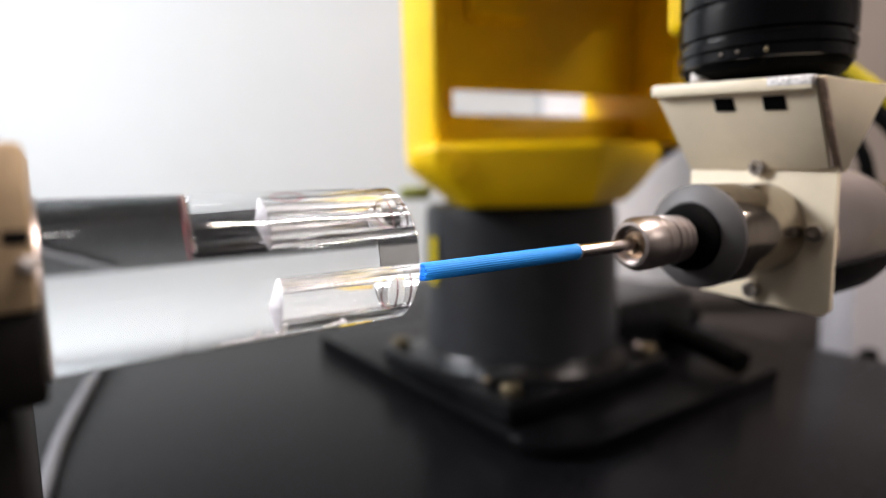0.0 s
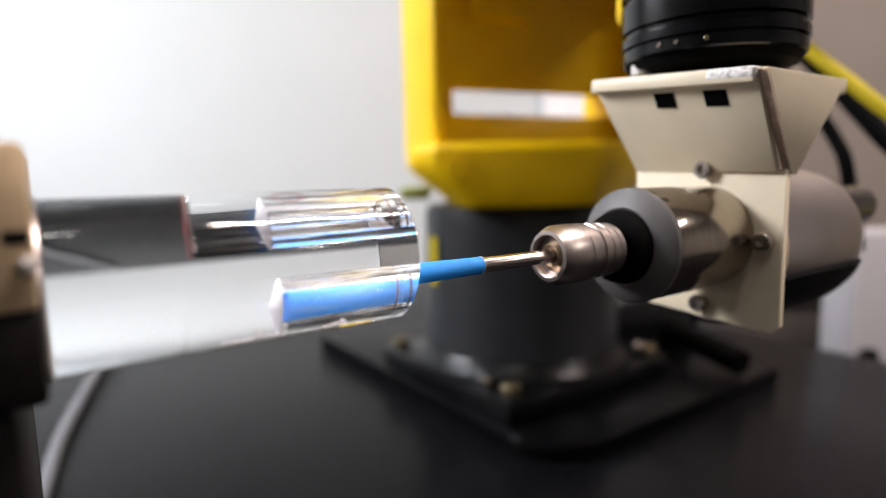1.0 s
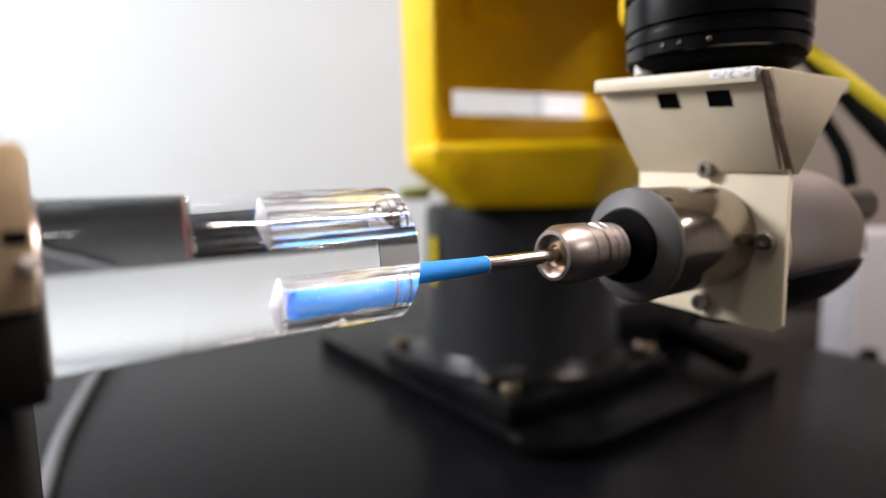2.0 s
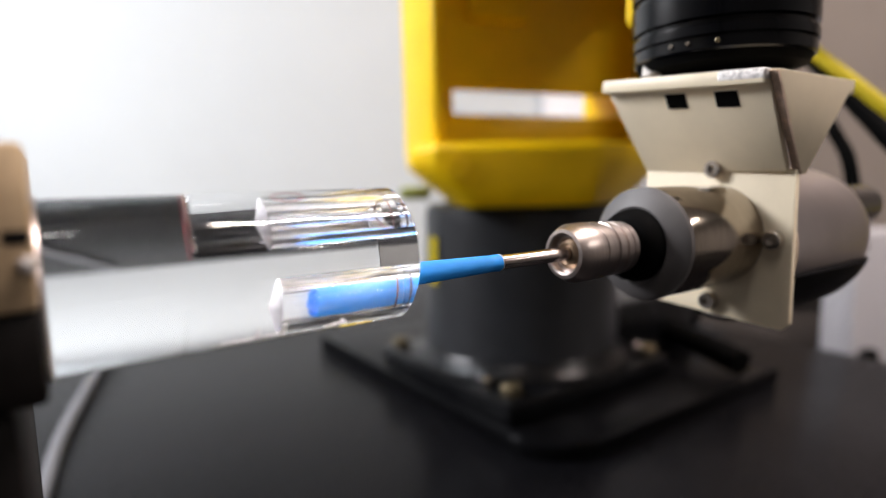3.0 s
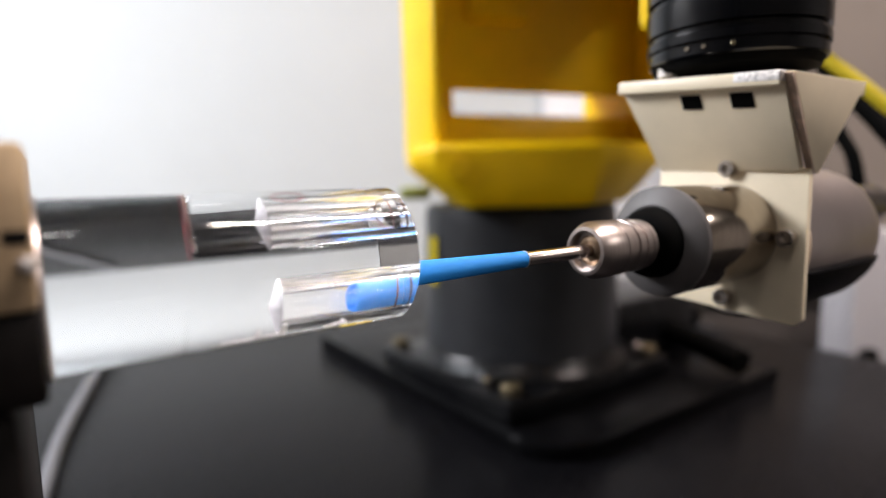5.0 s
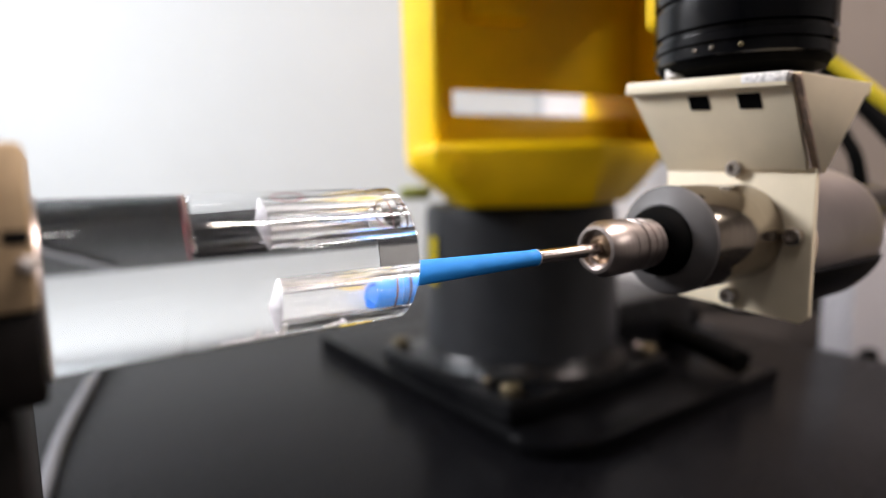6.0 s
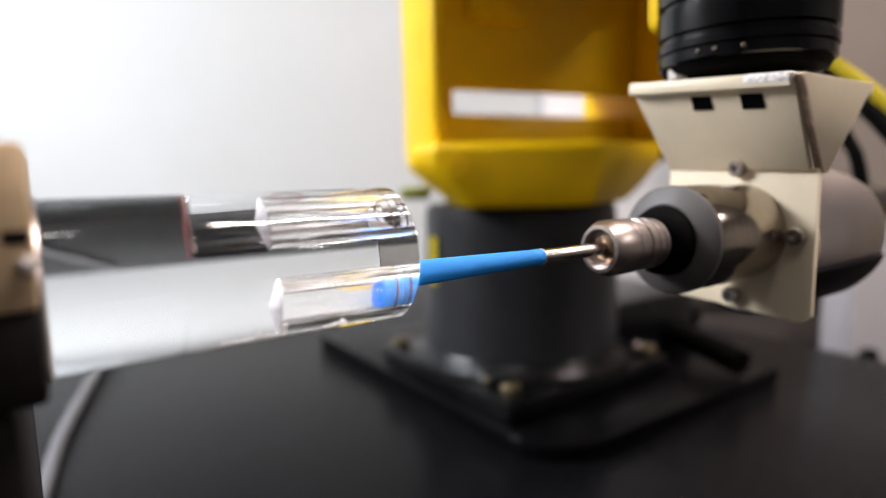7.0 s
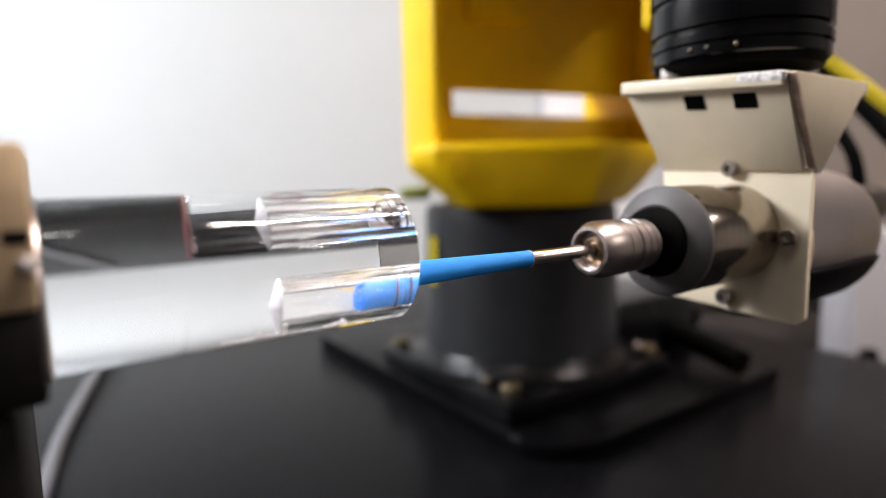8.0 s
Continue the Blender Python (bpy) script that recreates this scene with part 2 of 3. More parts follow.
def cut(ob, cutters):
    """Takes the cutters out of ob for good."""
    for c in cutters:
        mod = ob.modifiers.new("cut", "BOOLEAN")
        mod.operation, mod.object, mod.solver = "DIFFERENCE", c, "EXACT"
    dg = bpy.context.evaluated_depsgraph_get()
    dg.update()
    me = bpy.data.meshes.new_from_object(ob.evaluated_get(dg))
    old = ob.data
    ob.modifiers.clear()
    ob.data = me
    bpy.data.meshes.remove(old)
    for c in cutters:
        bpy.data.objects.remove(c)
    for p in me.polygons:
        p.use_smooth = True
    me.set_sharp_from_angle(angle=radians(25))
    return ob


# ---- the room ----
def room():
    def slab(name, label, mat, *b):
        return tagged(part(name, box(*b), mat, None, smooth=0), label, "wall" if "wall" in name else name, kind="structure")
    slab("floor", "grey vinyl workshop floor", FLOOR, -2.2, -4.2, -0.1, 4.2, 1.35, 0)
    slab("wall_north", "white painted workshop wall behind the robot", WALL, -2.2, 1.25, 0, 4.2, 1.35, 2.8)
    # unseen walls; their grey is set to hold the bounced light down
    slab("wall_west", "unseen side wall, grey to limit bounced light", FARWALL, -2.2, -4.2, 0, -2.1, 1.25, 2.8)
    slab("wall_east", "unseen side wall, grey to limit bounced light", FARWALL, 4.1, -4.2, 0, 4.2, 1.25, 2.8)
    slab("wall_south", "unseen wall, grey to limit bounced light", FARWALL, -2.1, -4.2, 0, 4.1, -4.1, 2.8)
    slab("partition", "beige painted partition panel", BEIGE, 0.50, 1.02, 0, 4.1, 1.05, 2.8)
    slab("ceiling", "white ceiling boards", CEIL, -2.2, -4.2, 2.8, 4.2, 1.35, 2.9)


def table():
    t = empty("work_table", pose(0, 0, 0, 0, 0, YAW), "black steel work table carrying the robot", "table")
    part("table_top", box(-0.75, -0.40, 0.72, 0.70, 0.95, 0.75, 0.003), TABLE, t)
    for x in (-0.71, 0.66):
        for y in (-0.36, 0.91):
            part("leg", box(x - 0.025, y - 0.025, 0, x + 0.025, y + 0.025, 0.72, 0.002), TABLE, t)


# ---- the robot ----
def robot():
    r = empty("robot_arm", pose(0.072, 0.55, 0.75, 0, 0, YAW), "yellow industrial robot arm on a dark grey pedestal", "robot arm")
    corner = [(-0.105 + 0.045 * (1 - math.sin(radians(a))), -0.15 + 0.045 * (1 - math.cos(radians(a)))) for a in range(90, -1, -15)]
    part("mounting_plate", prism(corner + [(0.19, -0.15), (0.19, 0.24), (-0.105, 0.24)], 0.012, Matrix(), 0.002), BASEPLATE, r, "black square mounting plate with rounded corner")
    fl = part("flange", box(-0.098, -0.098, 0.0122, 0.098, 0.098, 0.032, 0.006), FOOT, r, "dark grey square foot flange")
    for x in (-0.083, 0.083):
        for y in (-0.083, 0.083):
            part("bolt", upright([(0, 0.008), (0.006, 0.008), (0.007, 0.007), (0.007, 0.0045), (0.004, 0.0045), (0.004, 0)], x, y, 0.032, 16), BRASS, fl, "gold coloured bolt")
    cb = part("connector_box", box(0.070, -0.052, 0.0122, 0.205, 0.06, 0.072, 0.006, 3), FOOT, r, "dark grey cable connector box")
    for k in range(3):
        part("plug", turned([(0, 0), (0, 9), (3, 9), (3, 7), (14, 7), (16, 5), (16, 0)], pose(0.205, -0.028 + 0.036 * k, 0.042), 20), BLACK, cb, "black cable plug")
    # added cables stand in for the robot's shadow on the table
    for k in range(3):
        y = -0.028 + 0.036 * k
        part("black_cable", tube([(0.219, y, 0.042), (0.24, y, 0.036), (0.262, y + 0.02, 0.016), (0.272 + 0.008 * k, y + 0.07, 0.008), (0.26 + 0.012 * k, y + 0.20, 0.008), (0.20, y + 0.34, 0.008)], 0.0075), BLACK, r, "black cable added for the dark patch on the table")
    part("black_stub", tube([(0.16, -0.045, 0.034), (0.155, -0.075, 0.032), (0.148, -0.11, 0.029), (0.142, -0.14, 0.0243)], 0.012, 18), BLACK, r, "black stub in front of the connector box")
    part("pedestal", upright([(0.032, 0.094), (0.040, 0.090), (0.16, 0.088), (0.172, 0.086), (0.174, 0.0)], seg=96), ROBOTGREY, r, "dark grey cast pedestal")
    part("foot_ring", upright([(0.0322, 0.0), (0.0322, 0.101), (0.0335, 0.102), (0.036, 0.101), (0.042, 0.0925), (0.046, 0.0905), (0.046, 0.0)], seg=96), FOOT, r, "black foot ring")
    for k in (214, 318):
        a = radians(k)
        part("clamp_bolt", upright([(0, 0.0055), (0.007, 0.0055), (0.008, 0.0045), (0.008, 0.0)], 0.108 * math.cos(a), 0.108 * math.sin(a), 0.0322, 6), SCREW, r, "oiled steel hexagon bolt")
    up = Matrix.Rotation(radians(-10), 4, "Z")
    outline = [(-0.084, -0.098), (0.045, -0.098), (0.118, -0.04), (0.112, 0.07), (0.06, 0.1), (-0.07, 0.1), (-0.103, 0.06), (-0.103, -0.072)]
    part("turret", loft(outline, [(0.174, 0.68, 0.975, 0.006), (0.177, 0.71, 0.99, 0.006), (0.190, 0.84, 1.0, 0.003), (0.203, 0.965, 1.0, 0.0), (0.209, 1.0, 1.0, 0), (0.218, 1.0, 1.0, 0), (0.222, 0.985, 0.975, 0), (0.224, 0.95, 0.93, 0)], Matrix.Rotation(radians(-30), 4, "Z"), 0.004), YELLOW, r, "yellow faceted turret casting")
    part("boss", upright([(0, 0.0), (0, 0.009), (0.004, 0.008), (0.004, 0.0)], seg=24), YELLOW, r, "round yellow boss").matrix_basis = Matrix.Rotation(radians(-30), 4, "Z") @ pose(-0.068, -0.0965, 0.204, 90, 0, 0)
    # the shoulder: two cheeks that hold the upper arm, with a gap under it through which the wall shows
    part("cheek", box(-0.1, -0.034, 0.212, -0.088, 0.035, 0.52, 0.005, 3, m=up), YELLOW, r)
    part("cheek", box(0.115, -0.085, 0.22, 0.15, 0.06, 0.52, 0.009, 4, m=up), YELLOW, r)
    part("shoulder_block", box(-0.087, -0.02, 0.214, 0.1145, 0.05, 0.250, 0.004, 2, m=up), YELLOW, r)
    part("upper_arm", prism([(-0.024, 0.268), (0.05, 0.288), (0.05, 0.62), (-0.024, 0.62)], 0.2013, up @ Matrix(((0, 0, 1, -0.087), (1, 0, 0, 0), (0, 1, 0, 0), (0, 0, 0, 1))), 0.004, 3), YELLOW, r, "yellow upper arm link")
    lug = prism([(-0.020, 0.322), (-0.020, 0.43), (-0.025, 0.43), (-0.040, 0.334), (-0.037, 0.326)], 0.056, up @ Matrix(((0, 0, 1, -0.066), (1, 0, 0, 0), (0, 1, 0, 0), (0, 0, 0, 1))), 0.003, 3)
    part("lug", lug, YELLOW, r, "sloping yellow lug on the upper arm")
    part("spacer", box(-0.087, -0.022, 0.246, -0.076, 0.045, 0.30, 0.003, 2, m=up), YELLOW, r)
    # unseen block, drawn forward and down to shade the upper arm
    part("elbow_shade", box(-0.13, -0.30, 0.385, 0.149, 0.09, 0.56, 0.03, 4, m=up), YELLOW, r, "unseen yellow block that shades the upper arm")
    part("green_connector", box(-0.014, -0.01, -0.006, 0.014, 0.01, 0.006, 0.003), GREENISH, r, "pale green cable connector").matrix_basis = pose(-0.075, 0.062, 0.183, 0, 0, -YAW)
    part("black_cable", tube([(0.10, 0.05, 0.16), (0.13, 0.02, 0.18), (0.158, -0.017, 0.204), (0.197, -0.04, 0.234), (0.25, -0.07, 0.29)], 0.006), BLACK, r, "black robot cable")
    bands = part("yellow_label", box(-0.012, -0.0005, -0.016, 0.0, 0.0008, 0.026), CABLE_Y, r, "yellow warning label")
    bands.matrix_basis = pose(0, 0, 0.12, 0, 0, -94) @ pose(0, -0.0898, 0)
    return r


# ---- rod ----
def rod():
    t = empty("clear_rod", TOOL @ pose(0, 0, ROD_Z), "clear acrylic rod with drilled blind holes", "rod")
    body = part("rod_body", turned([(-74, 0), (-74, 11.6), (-21.3, 11.6), (-21, 11.3), (-21, 0)], seg=128), ACRYLIC, t)
    body.data.materials.append(FROST)
    body.data.materials.append(CONE)
    cutters = []
    for y, z, r, tip in ((0, -4.4, 3.0, -42), (0, 4.6, 3.0, -43), (5.7, 3.0, 2.6, -53.5)):
        c = part("bore", turned(([(tip - 0.57 * r, 0), (tip, r)] if y == 0 else [(tip - 0.1, 0), (tip, r - 1.3), (tip + 0.35, r - 0.4), (tip + 0.8, r - 0.1), (tip + 1.4, r)]) + [(-20, r), (-20, 0)], pose(0, y * MM, z * MM), 48), ACRYLIC, None)
        c.data.materials.append(FROST)
        c.data.materials.append(CONE)
        for p in c.data.polygons:
            p.material_index = 2 * int(y == 0) if p.center.x < tip * MM else int(y == 0)
        c.matrix_world = t.matrix_world
        cutters.append(c)
    cut(body, cutters)
    body.visible_shadow = False
    # a thin dark line runs round each bore just inside its mouth
    seam = [(a * MM, r * MM) for a, r in ((-22.5, 2.98), (-22.5, 2.9), (-22.15, 2.9), (-22.15, 2.98), (-22.5, 2.98))]
    for z in (-0.0044, 0.0046):
        part("seam_ring", lathe(bmesh.new(), seam, pose(0, 0, z), 64, False), GLUE, t, "thin dark red line round the bore")
    # worn white spots and lines low on the rod
    for a0, a1, deg, half in ((-51.5, -46.5, 54, 0.00022), (-46.6, -42.2, 53, 0.0003), (-46.9, -46.3, 49, 0.0010), (-43.2, -42.5, 47, 0.0013), (-36.2, -34.0, 54, 0.00025), (-35.2, -32.6, 51, 0.0003), (-33.9, -33.2, 48, 0.0004)):
        m = Matrix.Rotation(radians(deg), 4, "X") @ Matrix.Translation((0, -0.01158, 0))
        part("scuff", box(a0 * MM, -0.00012, -half, a1 * MM, 0.00006, half, 0.00004, 1, m=m), SCUFFGLINT, t, "white scuff on the rod")
    # red ring drawn on the surface paints a reflection of the bore's ring
    ring = []
    for k in range(25):
        c = 2 * math.pi * k / 24
        turn_by = radians(-68 + 7.5 * math.sin(c))
        ring.append(((-40.0 + 2.4 * math.cos(c)) * MM, -0.01161 * math.cos(turn_by), -0.01161 * math.sin(turn_by)))
    part("red_reflection", tube(ring, 0.00012, 8, 2), REDLINE, t, "thin dark red ring painted as a reflection in the rod")
    far = [(a * MM, r * MM) for a, r in ((-53.5, 2.72), (-53.5, 2.68), (-53.35, 2.68), (-53.35, 2.72), (-53.5, 2.72))]
    part("red_ring", lathe(bmesh.new(), far, pose(0, 0.0057, 0.0030), 64, False), REDLINE, t, "thin red ring at the bottom of a bore")
    return t


def chuck():
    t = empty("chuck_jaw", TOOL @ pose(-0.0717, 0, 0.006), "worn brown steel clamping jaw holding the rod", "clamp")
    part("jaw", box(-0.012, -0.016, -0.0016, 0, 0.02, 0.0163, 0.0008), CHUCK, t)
    # lower jaw and body are darker than the upper jaw
    part("lower_jaw", box(-0.012, -0.0155, -0.0122, 0, 0.02, -0.0018, 0.0008), CHUCKDARK, t, "dark steel lower jaw")
    # dark block, slightly proud, paints the shade of a groove in the jaw
    part("notch_shade", box(-0.0026, -0.01615, 0.0057, -0.0003, -0.0150, 0.0072, 0.0002), CHUCKDARK, t, "dark block painted as the shade in a groove")
    part("jaw_bead", turned([(0, 0), (0, 1.0), (0.6, 1.0), (1.2, 0.7), (1.5, 0.0)], pose(-0.0006, -0.016, 0.0036, 0, 0, -90), 16), BARE, t, "small bright bead on the jaw")
    part("bush", turned([(0, 11.7), (0, 12.2), (0.4, 12.1), (0.5, 11.7)], pose(0, 0, -0.0016)), STEEL2, t, "thin steel bush round the rod")
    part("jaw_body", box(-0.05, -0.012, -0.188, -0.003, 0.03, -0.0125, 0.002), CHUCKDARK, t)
    return t


# ---- spindle ----
# fibre strands in two rings: degrees round the axis, distance from it and thickness in millimetres
STRAND_RINGS = [(15 * k, 1.36, 0.40) for k in range(24)] + [(45 * k, 0.62, 0.5) for k in range(8)]


def strand_pose(around, out, splay):
    """A fibre strand beside the brush's axis, bent outwards by so many degrees (the inner ones less)."""
    return pose(-0.003, 0, 0, around) @ pose(0, out * MM, 0, 0, 0, -splay * out / 1.36)


def spindle():
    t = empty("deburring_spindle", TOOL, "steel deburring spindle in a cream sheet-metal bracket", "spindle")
    brush = part("brush", turned([(-40.4, 0), (-40.4, 1.0), (-40.0, 1.1), (-5, 1.3), (-2.6, 1.7), (-0.3, 1.75), (-0.05, 1.6), (0, 1.3), (0, 0)], seg=40), BLUE, t, "blue fibre brush stick flaring at its tip")
    rnd = random.Random(4)
    strands = []
    for k, (around, out, thick) in enumerate(STRAND_RINGS):
        tip = 37.8 + 0.35 * rnd.random()
        strand = turned([(-tip, 0), (-tip, 0.55 * thick), (-tip + 0.25, 0.88 * thick), (-30, thick), (-4, thick), (0.6, 0.95 * thick), (0.6, 0)], seg=14)
        for i in range(6):
            rr, a = 0.75 * thick * math.sqrt(rnd.random()), rnd.random() * 6.2832
            lathe(strand, [((-tip - 0.1 - 0.35 * rnd.random()) * MM, 0.0), (-tip * MM, 0.08 * MM), ((-tip + 0.8) * MM, 0.09 * MM), ((-tip + 0.9) * MM, 0)], pose(0, rr * math.cos(a) * MM, rr * math.sin(a) * MM), 5)
        ob = part("fibre_strand", strand, BLUE, brush, "thin blue fibre strand with an uneven tip")
        ob.matrix_basis = strand_pose(around, out, 0.0)
        strands.append(ob)
    # white ring paints the glint where brush meets shank
    part("joint_glint", turned([(-0.05, 0), (-0.05, 1.72), (0.1, 1.78), (0.25, 1.6), (0.25, 0)], seg=40), SCUFFGLINT, t, "thin white ring painted as the glint at the joint")
    part("shank", turned([(0, 0), (0, 1.4), (0.2, 1.5), (24, 1.5), (24, 0)], seg=40), SHANK, t, "bright steel shank")
    nut = part("collet_nut", turned([(20, 4.1), (18.5, 4.3), (18.2, 4.7), (18.3, 5.5), (20.6, 6.6), (25.0, 6.6), (25.3, 6.3), (25.9, 6.3), (26.2, 6.5), (28.2, 6.5), (28.6, 6.0), (30.2, 5.9), (30.4, 6.3), (32.2, 6.3), (32.4, 5.8), (33.0, 5.8), (33.2, 6.2), (34.8, 6.2), (35, 5.7), (35.5, 5.7), (35.7, 6.0), (37, 6.0), (37.2, 5.4), (41, 5.4), (41, 0)]), STEEL2, t, "turned steel collet nut")
    part("collet", turned([(25, 0), (25, 1.45), (19.4, 1.6), (19.2, 2.4), (20.4, 4.0), (25, 4.05), (25, 0)]), COLLET, nut, "brownish spring collet")
    part("dark_hub", turned([(37.6, 5.6), (37.8, 6.6), (38.6, 7.6), (40.0, 8.4), (42.0, 8.8), (44.5, 9.0), (44.5, 0)]), BLACK, t, "black hub behind the collet nut")
    part("spindle_nose", turned([(44.2, 7.5), (42.6, 8.9), (42.5, 9.4), (44.4, 13.3), (45.0, 13.8), (46.2, 13.9), (46.2, 8)]), GREY, t, "matt grey end ring")
    part("spindle_body", turned([(46.2, 8), (46.2, 13.4), (46.8, 13.7), (62, 13.7), (62.3, 13.5), (78, 13.5), (78, 0)]), STEEL, t, "polished steel housing")
    part("motor", turned([(80, 0), (80, 20.6), (120, 20.6), (125, 19.8), (128, 17.5), (129, 14), (129.5, 0)], pose(0, 0, -0.003)), MOTOR, t, "grey painted motor housing")
    # dark shell stands in for the black table mirrored under the motor
    part("dark_underside", shell([(0.0802, 0.0208), (0.120, 0.0208), (0.1252, 0.0200), (0.1282, 0.0177)], 198, 342, 0.0008, pose(0, 0, -0.003)), MOTORDARK, t, "dark shell painted as the table mirrored in the motor")
    part("connector", turned([(128, 7), (170, 7), (170, 0)], pose(0, 0, 0.004)), ALU, t)
    # bracket
    y0, y1 = -0.0205, 0.0225
    bx = 0.077
    pl = prism([(y0, 0.0175), (y0, -0.0215), (y0 + 0.002, -0.0235), (y1 - 0.005, -0.0212), (y1, -0.0165), (y1, 0.0175)], 0.002,
               Matrix(((0, 0, 1, bx), (1, 0, 0, 0), (0, 1, 0, 0), (0, 0, 0, 1))), 0.0003)
    br = part("bracket", pl, CREAM, t, "cream powder-coated sheet-metal bracket")
    dx, dz = -0.0155, 0.0245
    L = math.hypot(dx, dz)
    # the bent upper half hangs a little lower on one side
    lean = Matrix.Translation((0, 0.0225, 0.042)) @ Matrix.Rotation(radians(4), 4, "X") @ Matrix.Translation((0, -0.0225, -0.042))
    slope = lean @ Matrix.Translation((bx, 0, 0.0175)) @ Matrix(((0, dx / L, dz / L, 0), (1, 0, 0, 0), (0, dz / L, -dx / L, 0), (0, 0, 0, 1)))
    part("slope_plate", prism([(y0, 0.0026), (y1 - 0.0018, 0), (y1 + 0.0034, L), (y0, L)], 0.002, slope, 0.0003), CREAM, br)
    part("top_plate", box(bx + dx - 0.0011, y0, 0.0397, bx + 0.03, y1 + 0.0034, 0.0432, 0.0006, m=lean), CREAM, br)
    # flat black patches paint the shade inside two square holes
    for ya in (4.2, -9.7):
        part("hole_shade", prism([(ya - 2.9, 0), (ya + 2.9, 0), (ya + 2.9, 4.2), (ya - 2.9, 4.2)], 0.4, slope @ Matrix.Translation((0, 0.0209, -0.0002)) @ Matrix.Scale(MM, 4)), BLACK, br, "black patch painted as a shaded square hole")
    tri = prism([(bx + dx + 0.001, 0.0430), (bx + 0.0250, 0.0430), (bx + 0.0042, 0.0192), (bx + 0.0022, 0.0192)], 0.002,
                lean @ Matrix(((1, 0, 0, 0), (0, 0, 1, y0 - 0.002), (0, 1, 0, 0), (0, 0, 0, 1))), 0.0003)
    part("gusset", tri, CREAM, br)
    worn = box(bx + dx - 0.00116, -0.0206, 0.0404, bx + dx + 0.0020, -0.0088, 0.04327, 0.0007, 3)
    worn.transform(lean)
    part("worn_edge", worn, BARE, br, "bare chipped metal edge")
    # thin brown strip paints the shade on the gusset's front edge
    brown_strip = prism([(bx + dx + 0.0004, 0.0425), (bx + dx + 0.0011, 0.0425), (bx + 0.0023, 0.0192), (bx + 0.0016, 0.0192)], 0.0019,
                lean @ Matrix(((1, 0, 0, 0), (0, 0, 1, y0 - 0.00195), (0, 1, 0, 0), (0, 0, 0, 1))), 0.0001)
    part("edge_shade", brown_strip, SHADEEDGE, br, "brown strip painted as shade on the gusset edge")
    for y, z in ((0.0, 17.8), (-16.3, -0.3), (0.4, -18.4), (17.0, 0.0)):
        part("screw", turned([(77.2, 0), (77.2, 2.4), (74.6, 2.4), (74.2, 2.1), (74.2, 1.2), (75.4, 1.2), (75.4, 0)], pose(0, y * MM, z * MM), 20), SCREW, br, "steel cap screw")
    return t, brush, strands


def wrist(r):
    """The robot's wrist, in the robot's space; it travels with the spindle."""
    w = new("wrist")
    w.parent = r
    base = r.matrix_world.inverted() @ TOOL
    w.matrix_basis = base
    tagged(w, "black ribbed wrist flange under a yellow arm end")
    x, y, z = 0.0825, 0.0035, 0.0434
    part("tool_flange", upright([(0.0032, 0.0), (0.0032, 0.0225), (0.0037, 0.0229), (0.0062, 0.0229), (0.0064, 0.0222), (0.0068, 0.0222), (0.0070, 0.0233), (0.0092, 0.0233), (0.0096, 0.0222), (0.0108, 0.0222), (0.0112, 0.0233), (0.0180, 0.0233), (0.0184, 0.0222), (0.0196, 0.0222), (0.02, 0.0233), (0.04, 0.0233), (0.04, 0)], x, y, z, 72), FLANGE, w, "black ribbed tool flange")
    part("forearm", box(-0.04, -0.035, 0.165, 0.30, 0.035, 0.25, 0.015, 4, m=pose(x, y, 0, 0, 0, 52.7)), YELLOW, w, "yellow forearm")
    part("wrist_casting", box(0.086, 0.026, 0.063, 0.118, 0.0405, 0.17, 0.004, 3), YELLOW, w, "yellow wrist casting")
    part("wrist_neck", upright([(0.04, 0.0), (0.04, 0.022), (0.13, 0.022), (0.13, 0.0)], x, y, z, 48), YELLOW, w, "yellow wrist neck")
    part("adapter", upright([(-0.0026, 0.0), (-0.0026, 0.0175), (0.0, 0.0175), (0.0012, 0.0212), (0.0031, 0.0221), (0.0031, 0.0)], x, y, z, 48), BLACK, w, "black adapter disc")
    part("dowel", upright([(0, 0.0), (0, 0.0028), (0.0028, 0.0028), (0.0032, 0.0024), (0.0032, 0.0)], x - 0.0165, y + 0.0095, z, 20), BARE, w, "pale dowel pin")
    for k, mat in ((181, STEEL), (192, STEEL), (209, BRASS)):
        a = radians(k)
        part("screw", turned([(0, 0), (0, 0.6), (0.35, 0.6), (0.5, 0.4), (0.5, 0)], pose(x + 0.0229 * math.cos(a), y + 0.0229 * math.sin(a), z + 0.0052) @ Matrix.Rotation(a, 4, "Z"), 16), mat, w, "small set screw")
    part("yellow_cable", tube([(0.33, 0.12, 0.12), (0.293, 0.074, 0.083), (0.286, 0.051, 0.063), (0.284, 0.024, 0.039), (0.29, -0.03, 0.0), (0.30, -0.06, -0.04)], 0.0036), CABLE_Y, w, "yellow cable")
    part("black_cable", tube([(0.35, 0.11, 0.10), (0.327, 0.073, 0.066), (0.315, 0.053, 0.046), (0.310, 0.028, 0.020), (0.31, -0.03, -0.03)], 0.0055), BLACK, w, "black cable")
    part("black_cable", tube([(0.35, 0.12, 0.085), (0.336, 0.089, 0.055), (0.324, 0.07, 0.033), (0.316, 0.06, 0.016), (0.31, 0.05, -0.03)], 0.004), BLACK, w, "black cable")
    return w, base


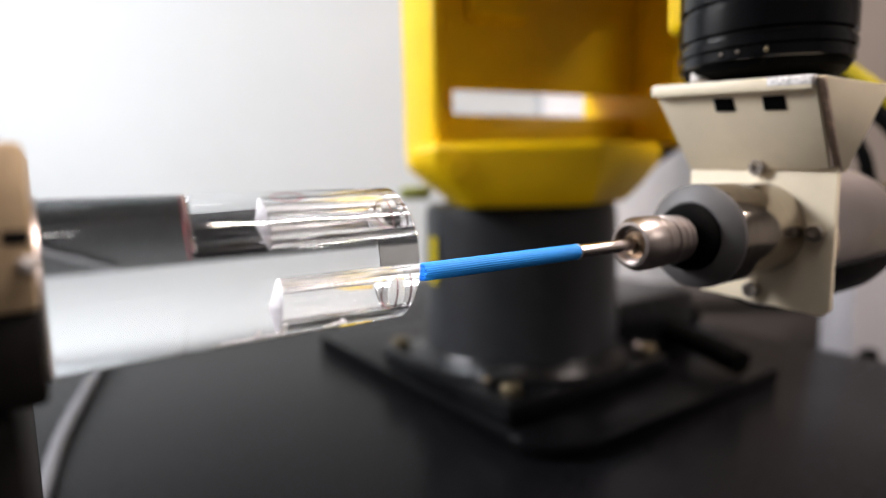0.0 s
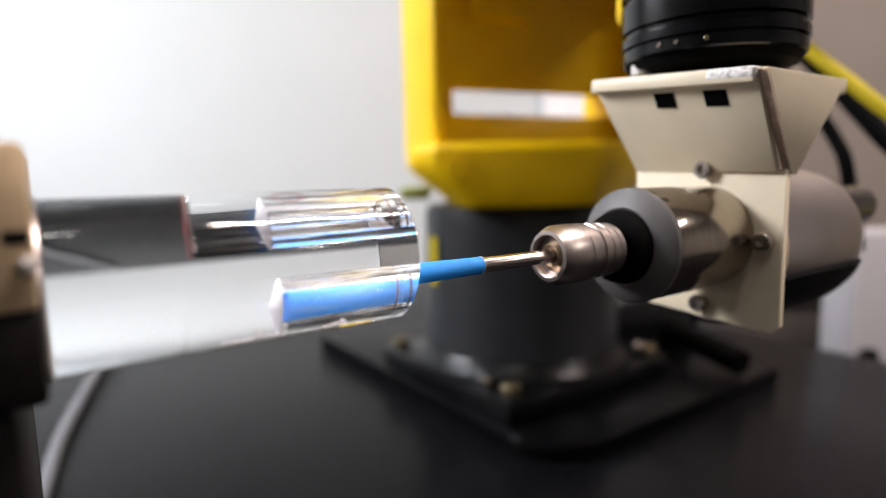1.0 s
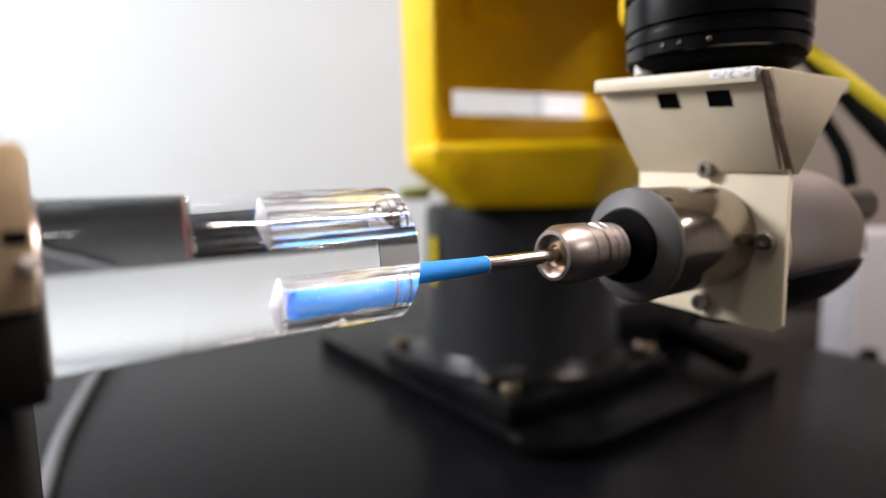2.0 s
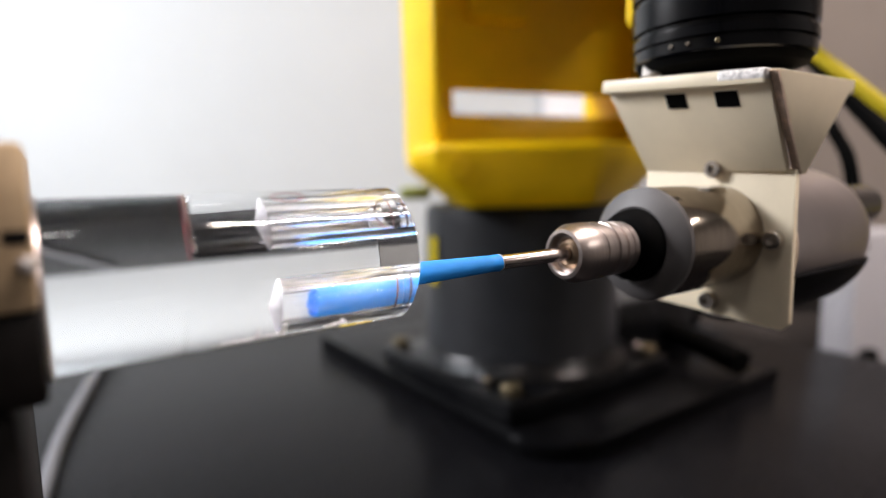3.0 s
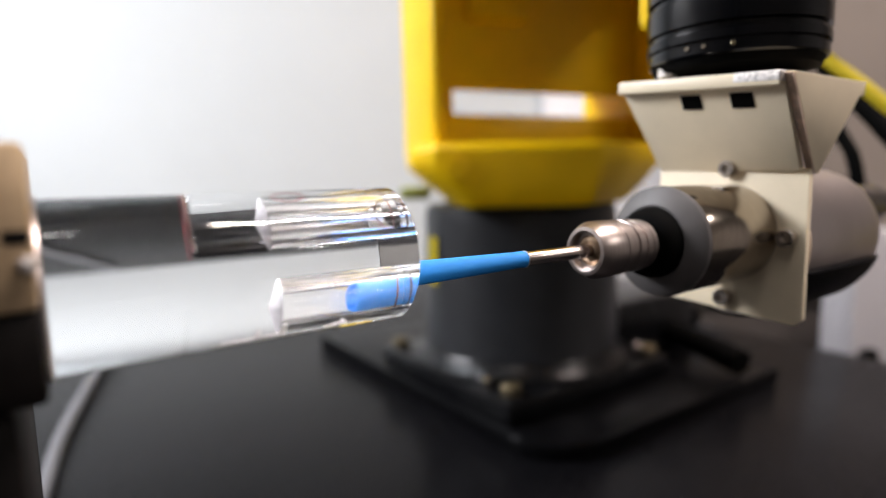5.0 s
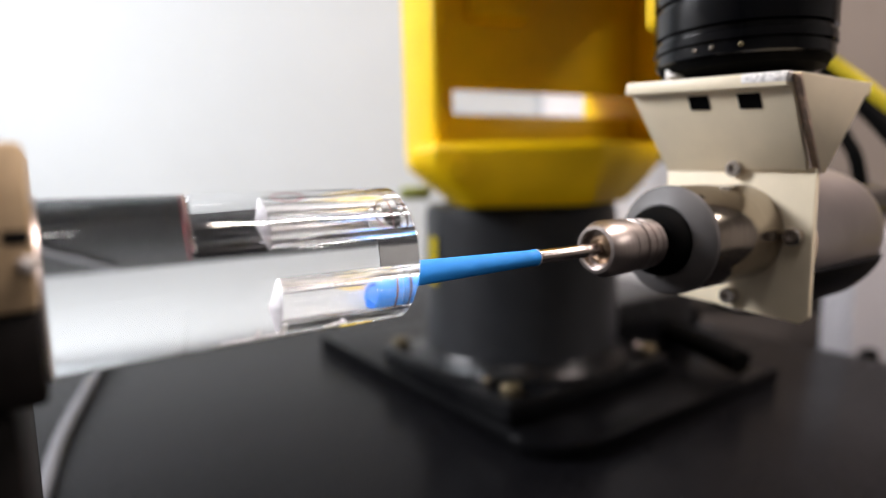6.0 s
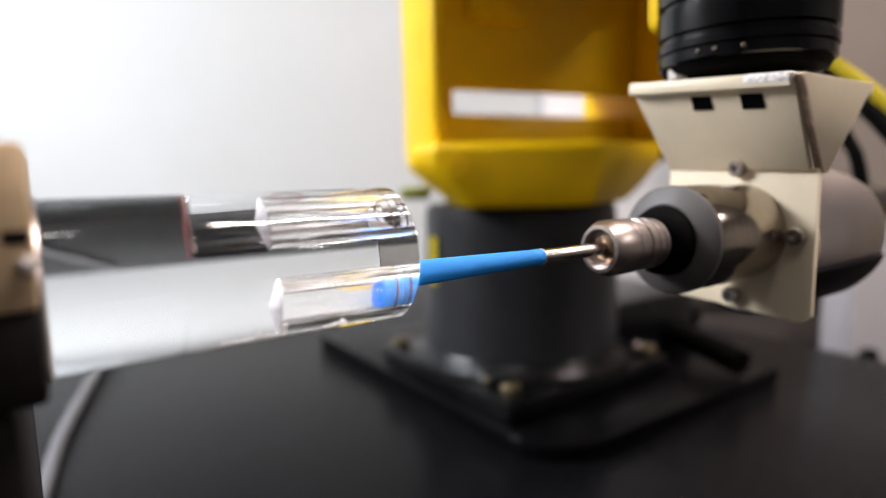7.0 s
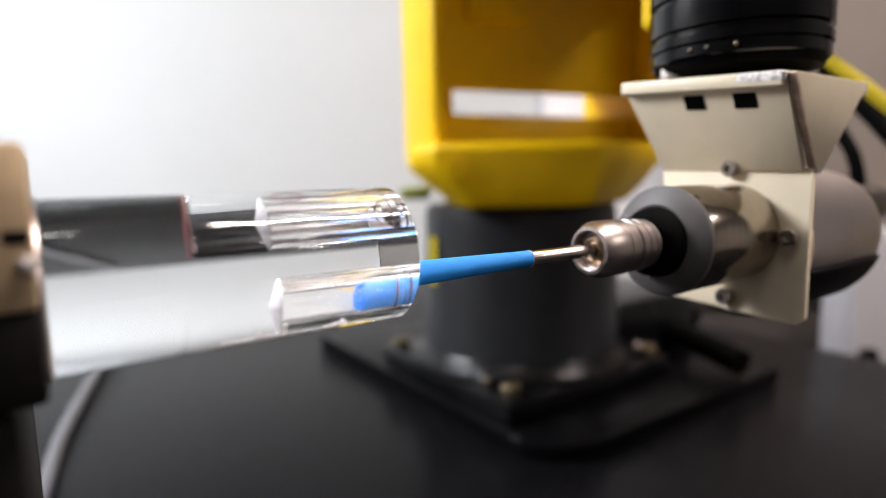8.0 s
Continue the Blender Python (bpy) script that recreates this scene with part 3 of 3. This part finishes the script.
def cabinet():
    # pale box stands in for a bright patch of light beyond the table
    c = empty("bright_patch_box", pose(0.56, 0.80, 0, 0, 0, 6), "slim pale grey cabinet shape added for the bright patch behind the table", "cabinet")
    part("body", box(0, 0, 0.03, 0.42, 0.05, 0.86, 0.006), PALE, c)
    door = part("door", box(0, -0.012, 0.032, 0.42, -0.0005, 0.858, 0.003), PALE, c)
    part("knob", turned([(0, 0), (0, 7), (6, 7), (8, 11), (16, 12), (19, 9), (20, 0)], pose(0.018, -0.012, 0.69, 0, 0, -90), 24), BLACK, door, "round black knob")
    part("plinth", box(0.01, 0.006, 0, 0.41, 0.044, 0.0298), BLACK, c, "black plinth")


def wall_panel():
    p = empty("white_panel", pose(0.216, 1.2498, 0.35), "white painted panel hung on the wall behind the robot", "panel")
    part("board", box(0, -0.018, 0, 0.42, 0, 1.3, 0.002), WHITE, p)
    part("edge_strip", box(-0.004, -0.02, -0.004, -0.0002, 0, 1.304, 0.001), WHITE, p)


def bench():
    # added, no known bench: a dark block that darkens the low background
    b = empty("added_dark_bench", pose(0.33, 0.925, 0), "dark brown block added behind the table to darken the background", "bench")
    part("bench_top", box(0, 0, 0.73, 0.55, 0.085, 0.755, 0.003), BROWN, b)
    part("front_board", box(0.01, 0.008, 0.04, 0.54, 0.022, 0.7296, 0.002), BROWN, b)
    for x in (0.012, 0.518):
        part("leg", box(x, 0.05, 0, x + 0.02, 0.08, 0.7296, 0.002), BROWN, b)


def hose():
    h = tagged(part("hose", tube([(-0.4520, 0.8, 0.755), (-0.3730, 0.617, 0.755), (-0.3020, 0.442, 0.755), (-0.2525, 0.342, 0.755), (-0.2100, 0.25, 0.755)], 0.005), CABLE_G, None), "pale grey hose lying on the table", "hose")
    return h


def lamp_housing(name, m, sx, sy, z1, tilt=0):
    """An invented sheet-metal housing, out of view, from which a lamp shines down."""
    f = empty(name, m, "invented white sheet-metal lamp housing, out of view under the ceiling", "ceiling lamp", "lamps on the ceiling")
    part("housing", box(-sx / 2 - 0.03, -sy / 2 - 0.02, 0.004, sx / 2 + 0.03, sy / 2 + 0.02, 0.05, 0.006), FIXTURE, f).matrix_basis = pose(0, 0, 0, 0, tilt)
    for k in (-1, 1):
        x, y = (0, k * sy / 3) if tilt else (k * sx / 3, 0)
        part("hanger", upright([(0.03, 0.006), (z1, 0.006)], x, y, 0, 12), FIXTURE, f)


room()
lamp_housing("unseen_lamp", pose(-1.15, 0.80, 2.55), 0.3, 0.5, 0.25)
lamp_housing("unseen_lamp", pose(-1.15, 0.40, 1.58), 0.3, 0.5, 1.22, -35)
lamp_housing("unseen_lamp", pose(-0.233, -0.49, 2.38, 0, 0, YAW), 1.1, 0.08, 0.42)
lamp_housing("unseen_lamp", pose(0.775, 0.196, 2.38, 0, 0, YAW), 0.8, 0.08, 0.42)
lamp_housing("unseen_lamp", pose(2.3, -0.9, 2.38, 0, 0, 90), 1.1, 0.08, 0.42)
table()
ROBOT = robot()
rod()
chuck()
SPINDLE, BRUSH, STRANDS = spindle()
WRIST, WRIST_BASE = wrist(ROBOT)
hose()
bench()
wall_panel()
cabinet()

# travel of the spindle along its axis, in seconds and millimetres
TRAVEL = [(0, 27.27), (0.2, 27.05), (0.4, 26.85), (0.5, 25.35), (0.6, 20.0), (0.7, 13.85), (0.8, 7.8), (0.9, 2.06), (1.0, 0.07), (1.2, -0.12), (1.5, -0.23), (1.7, 0.25),
          (2.2, 2.05), (2.8, 4.12), (3.0, 4.81), (3.5, 6.5), (4.0, 8.21), (4.5, 9.92), (4.7, 10.6), (5.2, 12.33), (5.8, 14.38), (6.0, 15.06), (6.5, 16.78), (6.7, 17.18), (7.0, 16.41), (7.5, 14.67), (8.0, 12.92)]


def travelled(d):
    """The way of the spindle runs very slightly upwards."""
    return pose(d * MM, -0.003 * d * MM, 0.0067 * d * MM)


def motions():
    walk(SPINDLE, [(t, TOOL @ travelled(d)) for t, d in TRAVEL])
    # the brush stands still at first, then spins in the spindle
    turn, rows = 0.0, [(0.0, pose(0, 0, 0)), (0.5, pose(0, 0, 0))]
    for k in range(16, 241):
        turn += min(80.0, (k - 15) * 8.0)
        rows.append((k / 30, pose(0, 0, 0, turn % 360)))
    walk(BRUSH, rows)
    # spinning throws the strands outwards
    for ob, (around, out, thick) in zip(STRANDS, STRAND_RINGS):
        walk(ob, [(t, strand_pose(around, out, a)) for t, a in ((0, 0.0), (0.5, 0.0), (0.7, 0.7), (1.0, 1.0), (3.0, 1.25), (8.0, 1.3))])
    walk(WRIST, [(t, WRIST_BASE @ travelled(d)) for t, d in TRAVEL])


motions()
